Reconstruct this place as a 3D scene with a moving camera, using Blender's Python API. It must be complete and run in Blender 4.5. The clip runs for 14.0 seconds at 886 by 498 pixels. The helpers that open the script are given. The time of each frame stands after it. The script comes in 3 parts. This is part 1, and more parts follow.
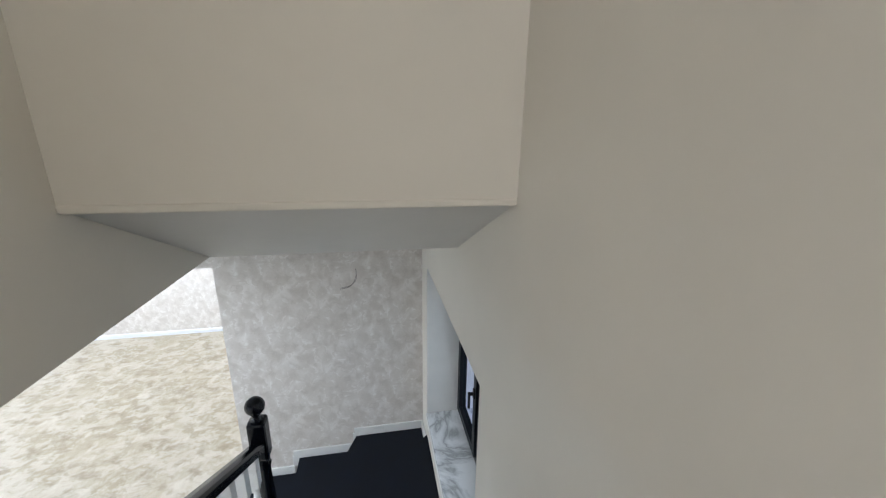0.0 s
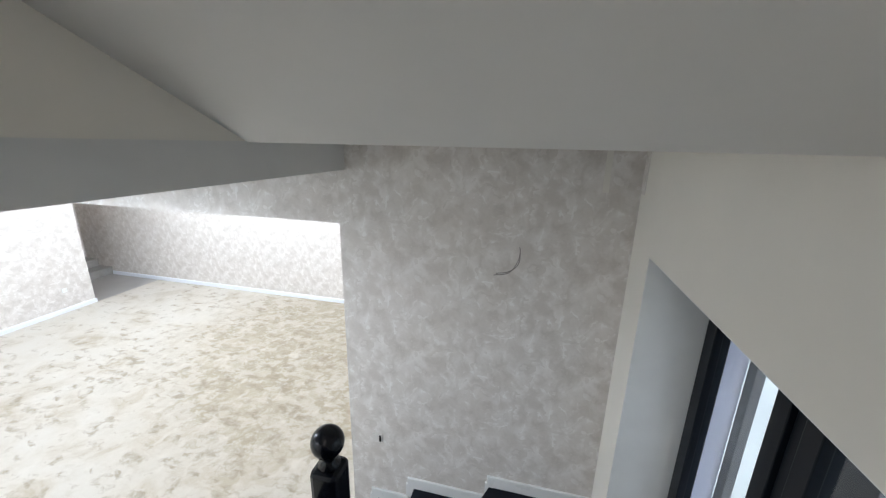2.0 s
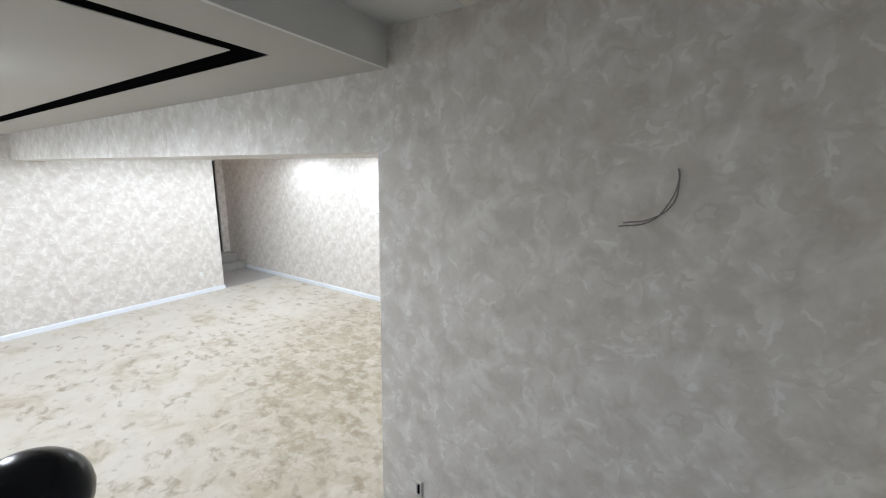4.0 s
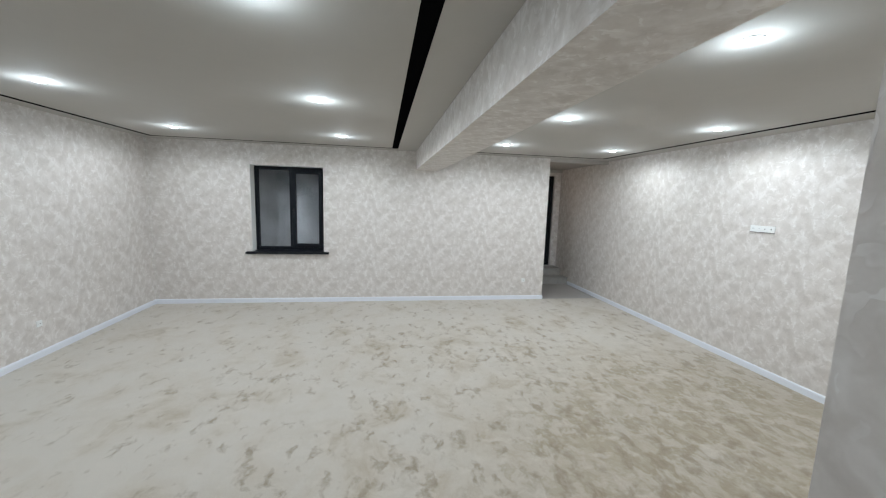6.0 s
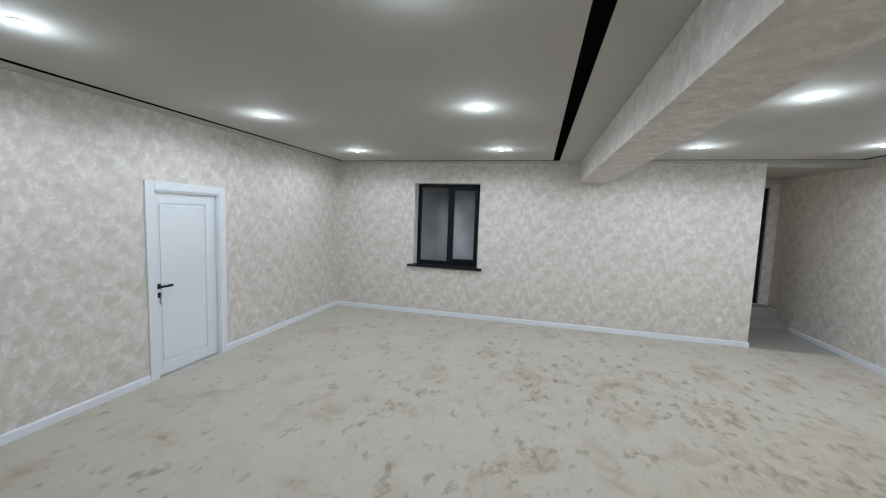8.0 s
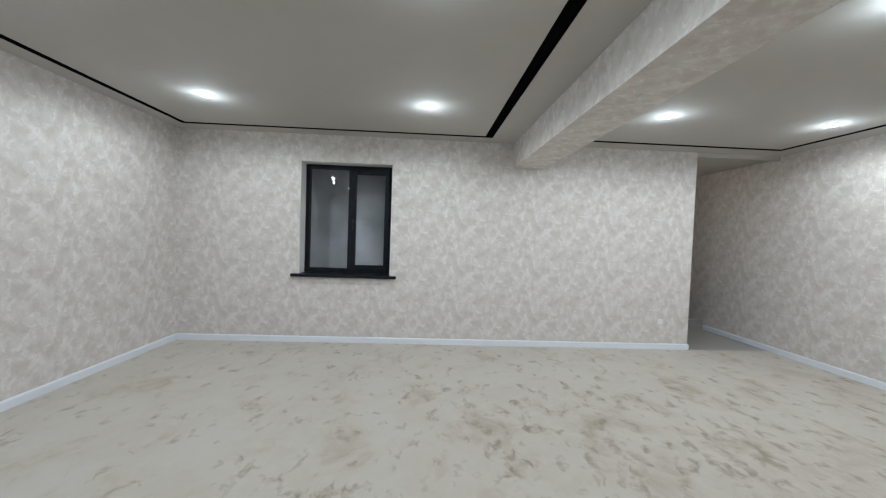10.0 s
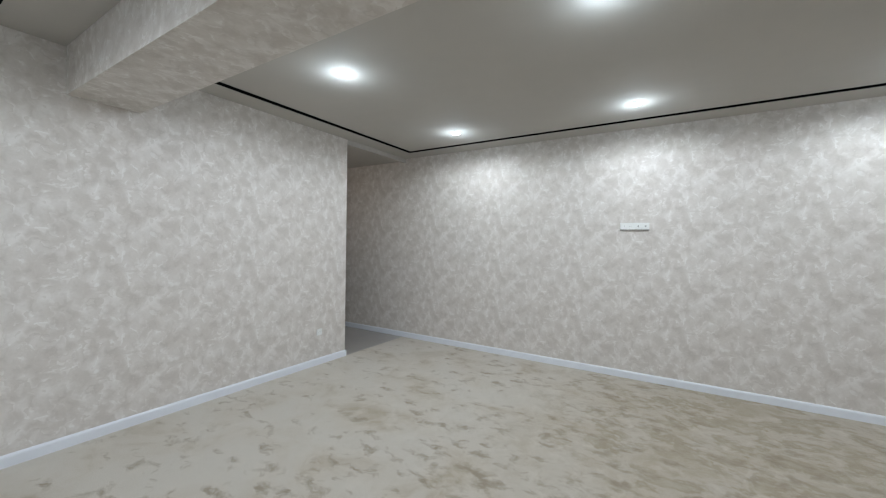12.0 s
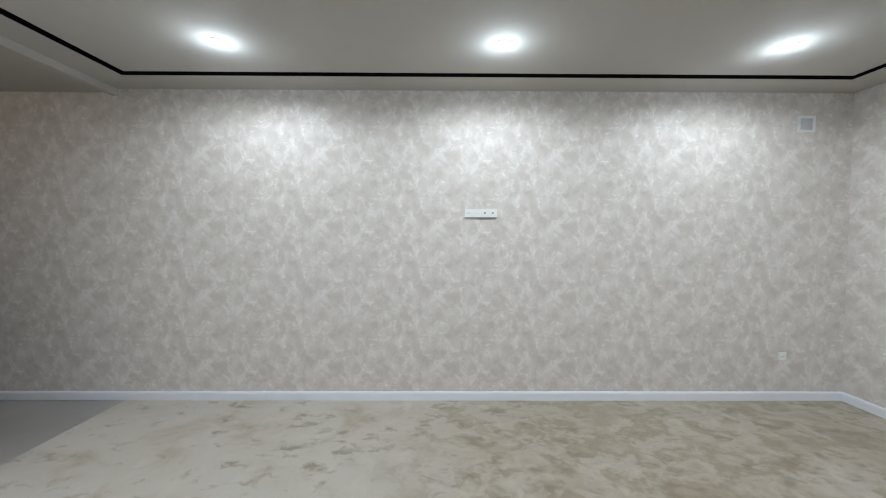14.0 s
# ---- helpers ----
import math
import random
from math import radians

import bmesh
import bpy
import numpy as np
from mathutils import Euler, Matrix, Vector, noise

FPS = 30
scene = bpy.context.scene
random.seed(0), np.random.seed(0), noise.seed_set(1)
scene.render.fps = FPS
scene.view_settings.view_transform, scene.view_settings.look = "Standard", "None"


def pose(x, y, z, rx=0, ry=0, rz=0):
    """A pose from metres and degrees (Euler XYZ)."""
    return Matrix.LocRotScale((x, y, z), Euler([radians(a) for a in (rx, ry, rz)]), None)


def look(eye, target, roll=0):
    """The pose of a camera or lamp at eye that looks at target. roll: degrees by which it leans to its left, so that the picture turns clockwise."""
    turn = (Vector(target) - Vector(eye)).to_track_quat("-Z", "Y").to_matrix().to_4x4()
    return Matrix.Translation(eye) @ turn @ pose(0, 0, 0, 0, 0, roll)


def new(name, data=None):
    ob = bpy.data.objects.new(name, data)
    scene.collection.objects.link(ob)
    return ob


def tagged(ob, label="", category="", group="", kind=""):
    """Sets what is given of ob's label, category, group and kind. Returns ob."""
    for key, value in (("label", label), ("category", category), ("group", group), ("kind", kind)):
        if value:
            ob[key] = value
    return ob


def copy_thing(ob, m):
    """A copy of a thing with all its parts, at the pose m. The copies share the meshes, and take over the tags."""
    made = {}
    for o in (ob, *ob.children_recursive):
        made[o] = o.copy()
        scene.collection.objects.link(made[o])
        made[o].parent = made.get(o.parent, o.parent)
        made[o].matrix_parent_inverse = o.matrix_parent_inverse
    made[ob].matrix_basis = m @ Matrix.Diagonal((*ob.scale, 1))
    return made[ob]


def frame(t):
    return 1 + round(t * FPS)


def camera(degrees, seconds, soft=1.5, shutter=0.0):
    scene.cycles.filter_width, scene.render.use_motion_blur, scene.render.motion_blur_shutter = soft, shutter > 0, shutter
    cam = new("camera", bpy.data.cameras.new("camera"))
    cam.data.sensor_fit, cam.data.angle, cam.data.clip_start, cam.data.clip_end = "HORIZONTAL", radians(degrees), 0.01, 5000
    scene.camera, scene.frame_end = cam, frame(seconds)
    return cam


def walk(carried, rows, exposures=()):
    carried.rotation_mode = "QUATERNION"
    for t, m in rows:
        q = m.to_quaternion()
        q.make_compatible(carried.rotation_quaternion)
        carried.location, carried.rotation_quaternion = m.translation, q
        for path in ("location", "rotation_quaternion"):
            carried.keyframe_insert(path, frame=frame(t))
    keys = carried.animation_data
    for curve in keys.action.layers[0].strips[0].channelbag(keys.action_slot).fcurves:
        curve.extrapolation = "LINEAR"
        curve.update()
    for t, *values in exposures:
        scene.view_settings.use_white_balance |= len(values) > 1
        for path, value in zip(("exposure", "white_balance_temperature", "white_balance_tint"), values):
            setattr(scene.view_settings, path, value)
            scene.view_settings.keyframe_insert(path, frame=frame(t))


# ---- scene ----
cam = camera(100.0, 14.0, soft=1.2)
PATH = [
    (0, (7.864, 1.356, 3.459), (8.224, 3.244, 2.908), 0.7),
    (0.5, (7.873, 1.65, 3.302), (7.921, 3.568, 2.737), 0.9),
    (1, (7.851, 1.899, 3.188), (7.604, 3.802, 2.625), 0.7),
    (1.5, (7.809, 2.156, 3.071), (7.457, 4.046, 2.52), 1.1),
    (2, (7.745, 2.397, 2.96), (7.295, 4.268, 2.416), 1.2),
    (2.2, (7.749, 2.492, 2.884), (7.203, 4.342, 2.354), 1.0),
    (4.3, (7.671, 3.311, 2.311), (6.468, 4.868, 1.951), 1.3),
    (4.5, (7.625, 3.388, 2.263), (6.287, 4.827, 1.896), 1.2),
    (5, (7.367, 3.667, 2.138), (5.759, 4.806, 1.797), 1.5),
    (5.5, (7.193, 3.809, 2.016), (5.356, 4.537, 1.704), 1.7),
    (6, (6.969, 3.856, 1.935), (5.013, 4.18, 1.674), 1.8),
    (6.5, (6.83, 3.886, 1.935), (4.842, 3.975, 1.736), 1.8),
    (7, (6.773, 3.907, 1.887), (4.787, 3.751, 1.712), 1.9),
    (7.5, (6.735, 3.888, 1.888), (4.784, 3.481, 1.714), 1.9),
    (7.7, (6.704, 3.883, 1.883), (4.773, 3.393, 1.706), 2.1),
    (9.8, (5.244, 3.304, 1.489), (3.247, 3.22, 1.422), 2.0),
    (10, (5.097, 3.281, 1.492), (3.101, 3.38, 1.426), 2.0),
    (10.5, (4.661, 3.174, 1.465), (2.739, 3.725, 1.416), 1.8),
    (11, (4.327, 3.295, 1.452), (2.616, 4.328, 1.412), 1.5),
    (11.5, (3.958, 3.467, 1.455), (2.535, 4.872, 1.425), 1.2),
    (12, (3.607, 3.644, 1.481), (2.553, 5.343, 1.452), 1.0),
    (12.5, (3.32, 3.958, 1.504), (2.641, 5.838, 1.469), 0.7),
    (13, (3.117, 4.269, 1.54), (2.67, 6.218, 1.495), 0.4),
    (13.5, (2.959, 4.554, 1.508), (2.747, 6.542, 1.456), 0.3),
    (14, (2.868, 4.946, 1.51), (2.881, 6.945, 1.437), 0.2),
]
EXPOSURES = [(0.0, 0.95, 6150, 11), (2.2, 0.90, 6250, 12), (4.5, 0.45, 6400, 11), (6.0, -0.08, 6400, 10), (7.5, -0.27, 6400, 10), (11.0, -0.20, 6400, 10), (12.5, -0.40, 6400, 10), (14.0, -0.28, 6400, 10)]
walk(cam, [(t, look(eye, target, roll)) for t, eye, target, roll in PATH], EXPOSURES)

# ---- world, sun, large lights ----
world = bpy.data.worlds.new("sky")
scene.world = world
world.use_nodes = True
wn = world.node_tree.nodes
sky = wn.new("ShaderNodeTexSky")
sky.sky_type = "NISHITA"
sky.sun_disc = False
sky.sun_elevation, sky.sun_rotation = radians(34), radians(176)
wn["Background"].inputs["Strength"].default_value = 0.15
world.node_tree.links.new(sky.outputs[0], wn["Background"].inputs["Color"])
sun = new("sun", bpy.data.lights.new("sun", "SUN"))
sun.data.energy, sun.data.angle, sun.data.color = 1.1, radians(12), (1.0, 0.96, 0.9)
sun.matrix_world = look((10, -16, 14), (8, 2, 2))

LAMP_WATT = 40.0
GLOW_WATT, GLOW_COLOUR = 3.8, (0.76, 0.905, 1.0)     # light that spills sideways from the proud lens
LAMP_COLOUR = (0.845, 0.92, 0.98)

# ---- plan ----
XE, YN, H = 6.58, 8.31, 2.80          # room: x 0..XE, y 0..YN
BY0, BY1, BZ = 4.46, 4.885, 2.47      # beam
WY = 7.075                            # north end of the west wall
SX0, SX1 = 7.142, 8.27                 # stairwell
UZ = 2.957                            # flat soffit over the turn
RISE = 0.1725


# ---- materials ----
def mat(name, rough=0.6, metal=0.0, spec=0.5):
    m = bpy.data.materials.new(name)
    m.use_nodes = True
    b = m.node_tree.nodes["Principled BSDF"]
    b.inputs["Roughness"].default_value = rough
    b.inputs["Metallic"].default_value = metal
    b.inputs["Specular IOR Level"].default_value = spec
    return m, m.node_tree, b


def noise_node(nt, vec, scale, detail=4.0, rough=0.55, distort=0.0):
    n = nt.nodes.new("ShaderNodeTexNoise")
    n.inputs["Scale"].default_value, n.inputs["Detail"].default_value = scale, detail
    n.inputs["Roughness"].default_value, n.inputs["Distortion"].default_value = rough, distort
    nt.links.new(vec, n.inputs["Vector"])
    return n


def ramp(nt, fac, stops):
    r = nt.nodes.new("ShaderNodeValToRGB")
    e = r.color_ramp.elements
    while len(e) < len(stops):
        e.new(0.5)
    for el, (p, c) in zip(e, stops):
        el.position, el.color = p, (*c, 1.0)
    nt.links.new(fac, r.inputs[0])
    return r


def mixc(nt, fac, a, b, mode="MIX"):
    n = nt.nodes.new("ShaderNodeMix")
    n.data_type, n.blend_type = "RGBA", mode
    for sock, v in ((n.inputs[0], fac), (n.inputs[6], a), (n.inputs[7], b)):
        if isinstance(v, (int, float)):
            sock.default_value = v
        elif isinstance(v, tuple):
            sock.default_value = (*v, 1.0)
        else:
            nt.links.new(v, sock)
    return n.outputs[2]


def bump(nt, bsdf, height, strength, distance):
    n = nt.nodes.new("ShaderNodeBump")
    n.inputs["Strength"].default_value, n.inputs["Distance"].default_value = strength, distance
    nt.links.new(height, n.inputs["Height"])
    nt.links.new(n.outputs[0], bsdf.inputs["Normal"])


def place(nt):
    return nt.nodes.new("ShaderNodeNewGeometry").outputs["Position"]


def mapped(nt, vec, scale=(1, 1, 1), rot=(0, 0, 0)):
    n = nt.nodes.new("ShaderNodeMapping")
    n.inputs["Scale"].default_value = scale
    n.inputs["Rotation"].default_value = rot
    nt.links.new(vec, n.inputs["Vector"])
    return n.outputs[0]


def math_node(nt, op, a, b=0.0):
    n = nt.nodes.new("ShaderNodeMath")
    n.operation = op
    for sock, v in zip(n.inputs, (a, b)):
        if isinstance(v, (int, float)):
            sock.default_value = v
        else:
            nt.links.new(v, sock)
    return n.outputs[0]


def simple(name, colour, rough=0.6, metal=0.0, vary=0.06, scale=6.0, relief=0.1, grain=180.0, spec=0.5):
    m, nt, b = mat(name, rough, metal, spec)
    p = place(nt)
    n1 = noise_node(nt, p, scale, 4)
    dark = tuple(c * (1 - vary) for c in colour)
    light = tuple(min(1, c * (1 + vary)) for c in colour)
    r = ramp(nt, n1.outputs[0], [(0.3, dark), (0.7, light)])
    nt.links.new(r.outputs[0], b.inputs["Base Color"])
    n2 = noise_node(nt, p, grain, 3)
    bump(nt, b, n2.outputs[0], relief, 0.002)
    rr = math_node(nt, "MULTIPLY_ADD", n1.outputs[0], 0.2)
    rr.node.inputs[2].default_value = max(0.02, rough - 0.1)
    nt.links.new(rr, b.inputs["Roughness"])
    return m


def warped(nt, p, scale, amount, detail=2):
    w = noise_node(nt, p, scale, detail, 0.55)
    off = nt.nodes.new("ShaderNodeVectorMath")
    off.operation = "MULTIPLY_ADD"
    nt.links.new(w.outputs["Color"], off.inputs[0])
    off.inputs[1].default_value = (amount, amount, amount)
    nt.links.new(p, off.inputs[2])
    return off.outputs[0]


def paper_point(nt, coords):
    """Wraps the two repeat coordinates of the print onto a torus, so that the print repeats without a seam."""
    comps = []
    for c, size in zip(coords, PAPER_REPEAT):
        ang = math_node(nt, "MULTIPLY", c, 2 * math.pi)
        for op in ("COSINE", "SINE"):
            comps.append(math_node(nt, "MULTIPLY", math_node(nt, op, ang), size / (2 * math.pi)))
    vec = nt.nodes.new("ShaderNodeCombineXYZ")
    for i in range(3):
        nt.links.new(comps[i], vec.inputs[i])
    return vec.outputs[0], comps[3]


def paper_noise(nt, coords, scale, detail=3.0, rough=0.5, distort=0.0):
    vec, w = paper_point(nt, coords)
    n = nt.nodes.new("ShaderNodeTexNoise")
    n.noise_dimensions = "4D"
    n.inputs["Scale"].default_value, n.inputs["Detail"].default_value = scale, detail
    n.inputs["Roughness"].default_value, n.inputs["Distortion"].default_value = rough, distort
    nt.links.new(vec, n.inputs["Vector"])
    nt.links.new(w, n.inputs["W"])
    return n


def wallpaper():
    """Beige paper printed with trowelled, shell-like daubs; repeat of 1.06 by 0.64 m."""
    m, nt, b = mat("wallpaper", 0.5, 0.0, 0.36)
    geo = nt.nodes.new("ShaderNodeNewGeometry")
    p = geo.outputs["Position"]
    sp, sn = nt.nodes.new("ShaderNodeSeparateXYZ"), nt.nodes.new("ShaderNodeSeparateXYZ")
    nt.links.new(p, sp.inputs[0])
    nt.links.new(geo.outputs["True Normal"], sn.inputs[0])
    nx, nz = (math_node(nt, "ROUND", math_node(nt, "ABSOLUTE", sn.outputs[i])) for i in (0, 2))
    u = math_node(nt, "ADD", math_node(nt, "MULTIPLY", sp.outputs[1], nx), math_node(nt, "MULTIPLY", sp.outputs[0], math_node(nt, "SUBTRACT", 1.0, nx)))
    v = math_node(nt, "ADD", math_node(nt, "MULTIPLY", sp.outputs[1], nz), math_node(nt, "MULTIPLY", sp.outputs[2], math_node(nt, "SUBTRACT", 1.0, nz)))
    flat = (math_node(nt, "MULTIPLY", u, 1 / PAPER_REPEAT[0]), math_node(nt, "MULTIPLY", v, 1 / PAPER_REPEAT[1]))
    drift = paper_noise(nt, flat, 8.0, 3, 0.55)
    sep = nt.nodes.new("ShaderNodeSeparateColor")
    nt.links.new(drift.outputs["Color"], sep.inputs[0])
    bent = tuple(math_node(nt, "ADD", c, math_node(nt, "MULTIPLY", math_node(nt, "SUBTRACT", sep.outputs[i], 0.5), 0.22 / PAPER_REPEAT[i])) for i, c in enumerate(flat))
    cloud = paper_noise(nt, bent, 10.0, 3, 0.6)
    base = ramp(nt, cloud.outputs[0], [(0.40, WALL_A), (0.5, WALL_B), (0.60, WALL_C)])
    # trowelled layers: each fades one way and ends in a crisp lip
    lay = paper_noise(nt, bent, 9.0, 2.0, 0.45)
    saw = math_node(nt, "FRACT", math_node(nt, "MULTIPLY", lay.outputs[0], 4.2))
    lip = ramp(nt, saw, [(0.0, (0.0, 0.0, 0.0)), (0.4, (0.2, 0.2, 0.2)), (0.78, (0.9, 0.9, 0.9)), (0.96, (1, 1, 1)), (1.0, (0, 0, 0))])
    where = paper_noise(nt, flat, 12.0, 2, 0.5)
    spot = ramp(nt, where.outputs[0], [(0.44, (0.08, 0.08, 0.08)), (0.60, (1, 1, 1))])
    pale = math_node(nt, "MULTIPLY", lip.outputs[0], spot.outputs[0])
    c1 = mixc(nt, math_node(nt, "MULTIPLY", pale, 0.7), base.outputs[0], WALL_D)
    shade = paper_noise(nt, bent, 14.0, 2, 0.5)
    saw2 = math_node(nt, "FRACT", math_node(nt, "MULTIPLY", shade.outputs[0], 3.0))
    dim = ramp(nt, saw2, [(0.0, (0.9, 0.9, 0.9)), (0.35, (0.25, 0.25, 0.25)), (0.75, (0, 0, 0)), (0.96, (0.1, 0.1, 0.1)), (1.0, (0.9, 0.9, 0.9))])
    away = ramp(nt, where.outputs[0], [(0.42, (1, 1, 1)), (0.60, (0, 0, 0))])
    c2 = mixc(nt, math_node(nt, "MULTIPLY", math_node(nt, "MULTIPLY", dim.outputs[0], away.outputs[0]), 0.7), c1, WALL_E)
    # small crisp flecks
    fl = paper_noise(nt, bent, 22.0, 2, 0.5)
    fleck = ramp(nt, fl.outputs[0], [(0.60, (0, 0, 0)), (0.635, (1, 1, 1))])
    c2 = mixc(nt, math_node(nt, "MULTIPLY", math_node(nt, "MULTIPLY", fleck.outputs[0], spot.outputs[0]), 0.7), c2, (0.81, 0.795, 0.775))
    fine = noise_node(nt, p, 90.0, 3, 0.7)
    c3 = mixc(nt, 0.15, c2, fine.outputs["Fac"], "SOFT_LIGHT")
    nt.links.new(c3, b.inputs["Base Color"])
    ro = math_node(nt, "MULTIPLY_ADD", pale, -0.18)
    ro.node.inputs[2].default_value = 0.54
    nt.links.new(ro, b.inputs["Roughness"])
    h = math_node(nt, "ADD", math_node(nt, "MULTIPLY", pale, 0.8), math_node(nt, "MULTIPLY", fine.outputs[0], 0.25))
    bump(nt, b, h, 0.2, 0.0015)
    return m


def carpet():
    """Cream cut-pile carpet; the pile lies in brushed patches and trodden dents."""
    m, nt, b = mat("carpet", 0.95, 0.0, 0.1)
    p = place(nt)
    big = noise_node(nt, p, 0.7, 2, 0.5)
    far = nt.nodes.new("ShaderNodeVectorMath")
    far.operation = "DISTANCE"
    nt.links.new(p, far.inputs[0])
    far.inputs[1].default_value = (4.9, 5.8, 0.0)
    trod = math_node(nt, "ADD", math_node(nt, "MULTIPLY", far.outputs["Value"], -0.16), math_node(nt, "MULTIPLY", big.outputs[0], 1.5))
    dense = ramp(nt, trod, [(0.05, (0, 0, 0)), (0.55, (1, 1, 1))])
    w = warped(nt, p, 3.5, 0.11, 4)
    turned = mapped(nt, w, (1.0, 1.2, 1.0), (0, 0, 0.6))
    brushed = noise_node(nt, turned, 1.9, 5, 0.6, 0.5)
    # swept pile: each sweep fades one way and ends in a ragged lip
    sweep = noise_node(nt, turned, 3.4, 4, 0.6, 0.1)
    saw = math_node(nt, "FRACT", math_node(nt, "MULTIPLY", sweep.outputs[0], 3.6))
    swept = ramp(nt, saw, [(0.0, (0.75, 0.75, 0.75)), (0.30, (0.3, 0.3, 0.3)), (0.62, (0, 0, 0)), (0.84, (0.2, 0.2, 0.2)), (1.0, (0.75, 0.75, 0.75))])
    tone = math_node(nt, "ADD", brushed.outputs[0], math_node(nt, "MULTIPLY", dense.outputs[0], 0.06))
    patch = ramp(nt, tone, [(0.44, CARPET_A), (0.57, CARPET_B), (0.72, CARPET_C)])
    body = mixc(nt, math_node(nt, "MULTIPLY", swept.outputs[0], math_node(nt, "MULTIPLY", dense.outputs[0], 0.35)), patch.outputs[0], CARPET_C)
    # north-east part: shade that the pile shows from one side, painted in tan
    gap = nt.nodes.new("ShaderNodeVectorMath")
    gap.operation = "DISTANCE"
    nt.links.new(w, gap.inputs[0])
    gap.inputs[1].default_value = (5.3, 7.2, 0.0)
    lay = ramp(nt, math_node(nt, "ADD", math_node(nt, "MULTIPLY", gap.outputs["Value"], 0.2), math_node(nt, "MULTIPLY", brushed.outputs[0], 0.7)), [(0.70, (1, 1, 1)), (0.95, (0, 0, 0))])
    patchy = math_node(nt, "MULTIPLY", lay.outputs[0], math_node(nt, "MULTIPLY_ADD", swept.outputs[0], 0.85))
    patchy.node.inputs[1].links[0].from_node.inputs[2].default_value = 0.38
    tan_shaded = mixc(nt, patchy, body, (0.36, 0.305, 0.22))
    # trodden dents: small blotches, thick where the pile is more walked on
    w3 = warped(nt, p, 7.0, 0.13, 3)
    dents = noise_node(nt, mapped(nt, w3, (1.0, 1.7, 1.0), (0, 0, 0.9)), 6.0, 3, 0.55, 0.2)
    lim = math_node(nt, "ADD", dents.outputs[0], math_node(nt, "MULTIPLY", dense.outputs[0], 0.075))
    marks = ramp(nt, lim, [(0.59, (0, 0, 0)), (0.75, (1, 1, 1))])
    c0 = mixc(nt, math_node(nt, "MULTIPLY", marks.outputs[0], 0.85), tan_shaded, CARPET_D)
    lit = noise_node(nt, mapped(nt, w3, (1.5, 1.0, 1.0), (0, 0, -0.4)), 5.0, 3, 0.55, 0.2)
    lights = ramp(nt, lit.outputs[0], [(0.54, (0, 0, 0)), (0.72, (1, 1, 1))])
    c = mixc(nt, math_node(nt, "MULTIPLY", lights.outputs[0], 0.55), c0, (0.61, 0.565, 0.495))
    fine = noise_node(nt, p, 150.0, 3, 0.75)
    c2 = mixc(nt, 0.35, c, fine.outputs["Fac"], "SOFT_LIGHT")
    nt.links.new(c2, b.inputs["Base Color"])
    b.inputs["Sheen Weight"].default_value = 0.2
    h = math_node(nt, "ADD", math_node(nt, "MULTIPLY", fine.outputs[0], 0.5), brushed.outputs[0])
    bump(nt, b, math_node(nt, "SUBTRACT", h, math_node(nt, "MULTIPLY", marks.outputs[0], 0.3)), 0.6, 0.014)
    return m


def marble():
    m, nt, b = mat("marble_tile", 0.18)
    p = place(nt)
    n = noise_node(nt, p, 1.9, 5, 0.58, 0.9)
    v = math_node(nt, "ABSOLUTE", math_node(nt, "SUBTRACT", n.outputs[0], 0.5))
    r = ramp(nt, v, [(0.0, (0.40, 0.42, 0.43)), (0.02, (0.62, 0.64, 0.65)), (0.065, (0.81, 0.83, 0.84))])
    nt.links.new(r.outputs[0], b.inputs["Base Color"])
    return m


def glass(tint=(0.9, 0.95, 0.96)):
    m, nt, b = mat("pane_glass", 0.0)
    b.inputs["Base Color"].default_value = (*tint, 1)
    b.inputs["Transmission Weight"].default_value = 1.0
    b.inputs["IOR"].default_value = 1.45
    return m


def glow(name, colour, strength):
    m, nt, b = mat(name)
    b.inputs["Base Color"].default_value = (0.8, 0.8, 0.8, 1)
    b.inputs["Emission Color"].default_value = (*colour, 1)
    b.inputs["Emission Strength"].default_value = strength
    return m


PAPER_REPEAT = (1.06, 0.64)
WALL_A, WALL_B, WALL_C = (0.595, 0.553, 0.516), (0.628, 0.588, 0.551), (0.667, 0.63, 0.596)
WALL_D, WALL_E = (0.785, 0.757, 0.732), (0.51, 0.468, 0.434)
CARPET_A, CARPET_B, CARPET_C, CARPET_D = (0.58, 0.540, 0.478), (0.555, 0.508, 0.438), (0.43, 0.372, 0.286), (0.30, 0.246, 0.176)
PAPER = wallpaper()
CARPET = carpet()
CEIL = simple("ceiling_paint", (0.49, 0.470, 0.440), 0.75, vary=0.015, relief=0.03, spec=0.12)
CREAM = simple("cream_plaster", (0.72, 0.69, 0.63), 0.7, vary=0.025, scale=2.5, relief=0.12, grain=60)
SOFFIT = simple("soffit_paint", (0.68, 0.67, 0.65), 0.7, vary=0.02, relief=0.08, grain=70)
WHITE = simple("white_plaster", (0.74, 0.74, 0.72), 0.6, vary=0.03, relief=0.1)
SKIRT = simple("skirting_white", (0.76, 0.79, 0.85), 0.4, vary=0.02, relief=0.02)
DOORW = simple("door_lacquer", (0.74, 0.78, 0.83), 0.5, vary=0.01, relief=0.01, spec=0.3)
BLACK = simple("black_profile", (0.007, 0.008, 0.009), 0.45, vary=0.1, spec=0.3)
GAP = simple("black_gap", (0.004, 0.004, 0.0045), 0.9, vary=0.1, spec=0.0)
DARKMET = simple("anthracite_frame", (0.006, 0.0078, 0.0115), 0.42, vary=0.12, grain=300, spec=0.2)
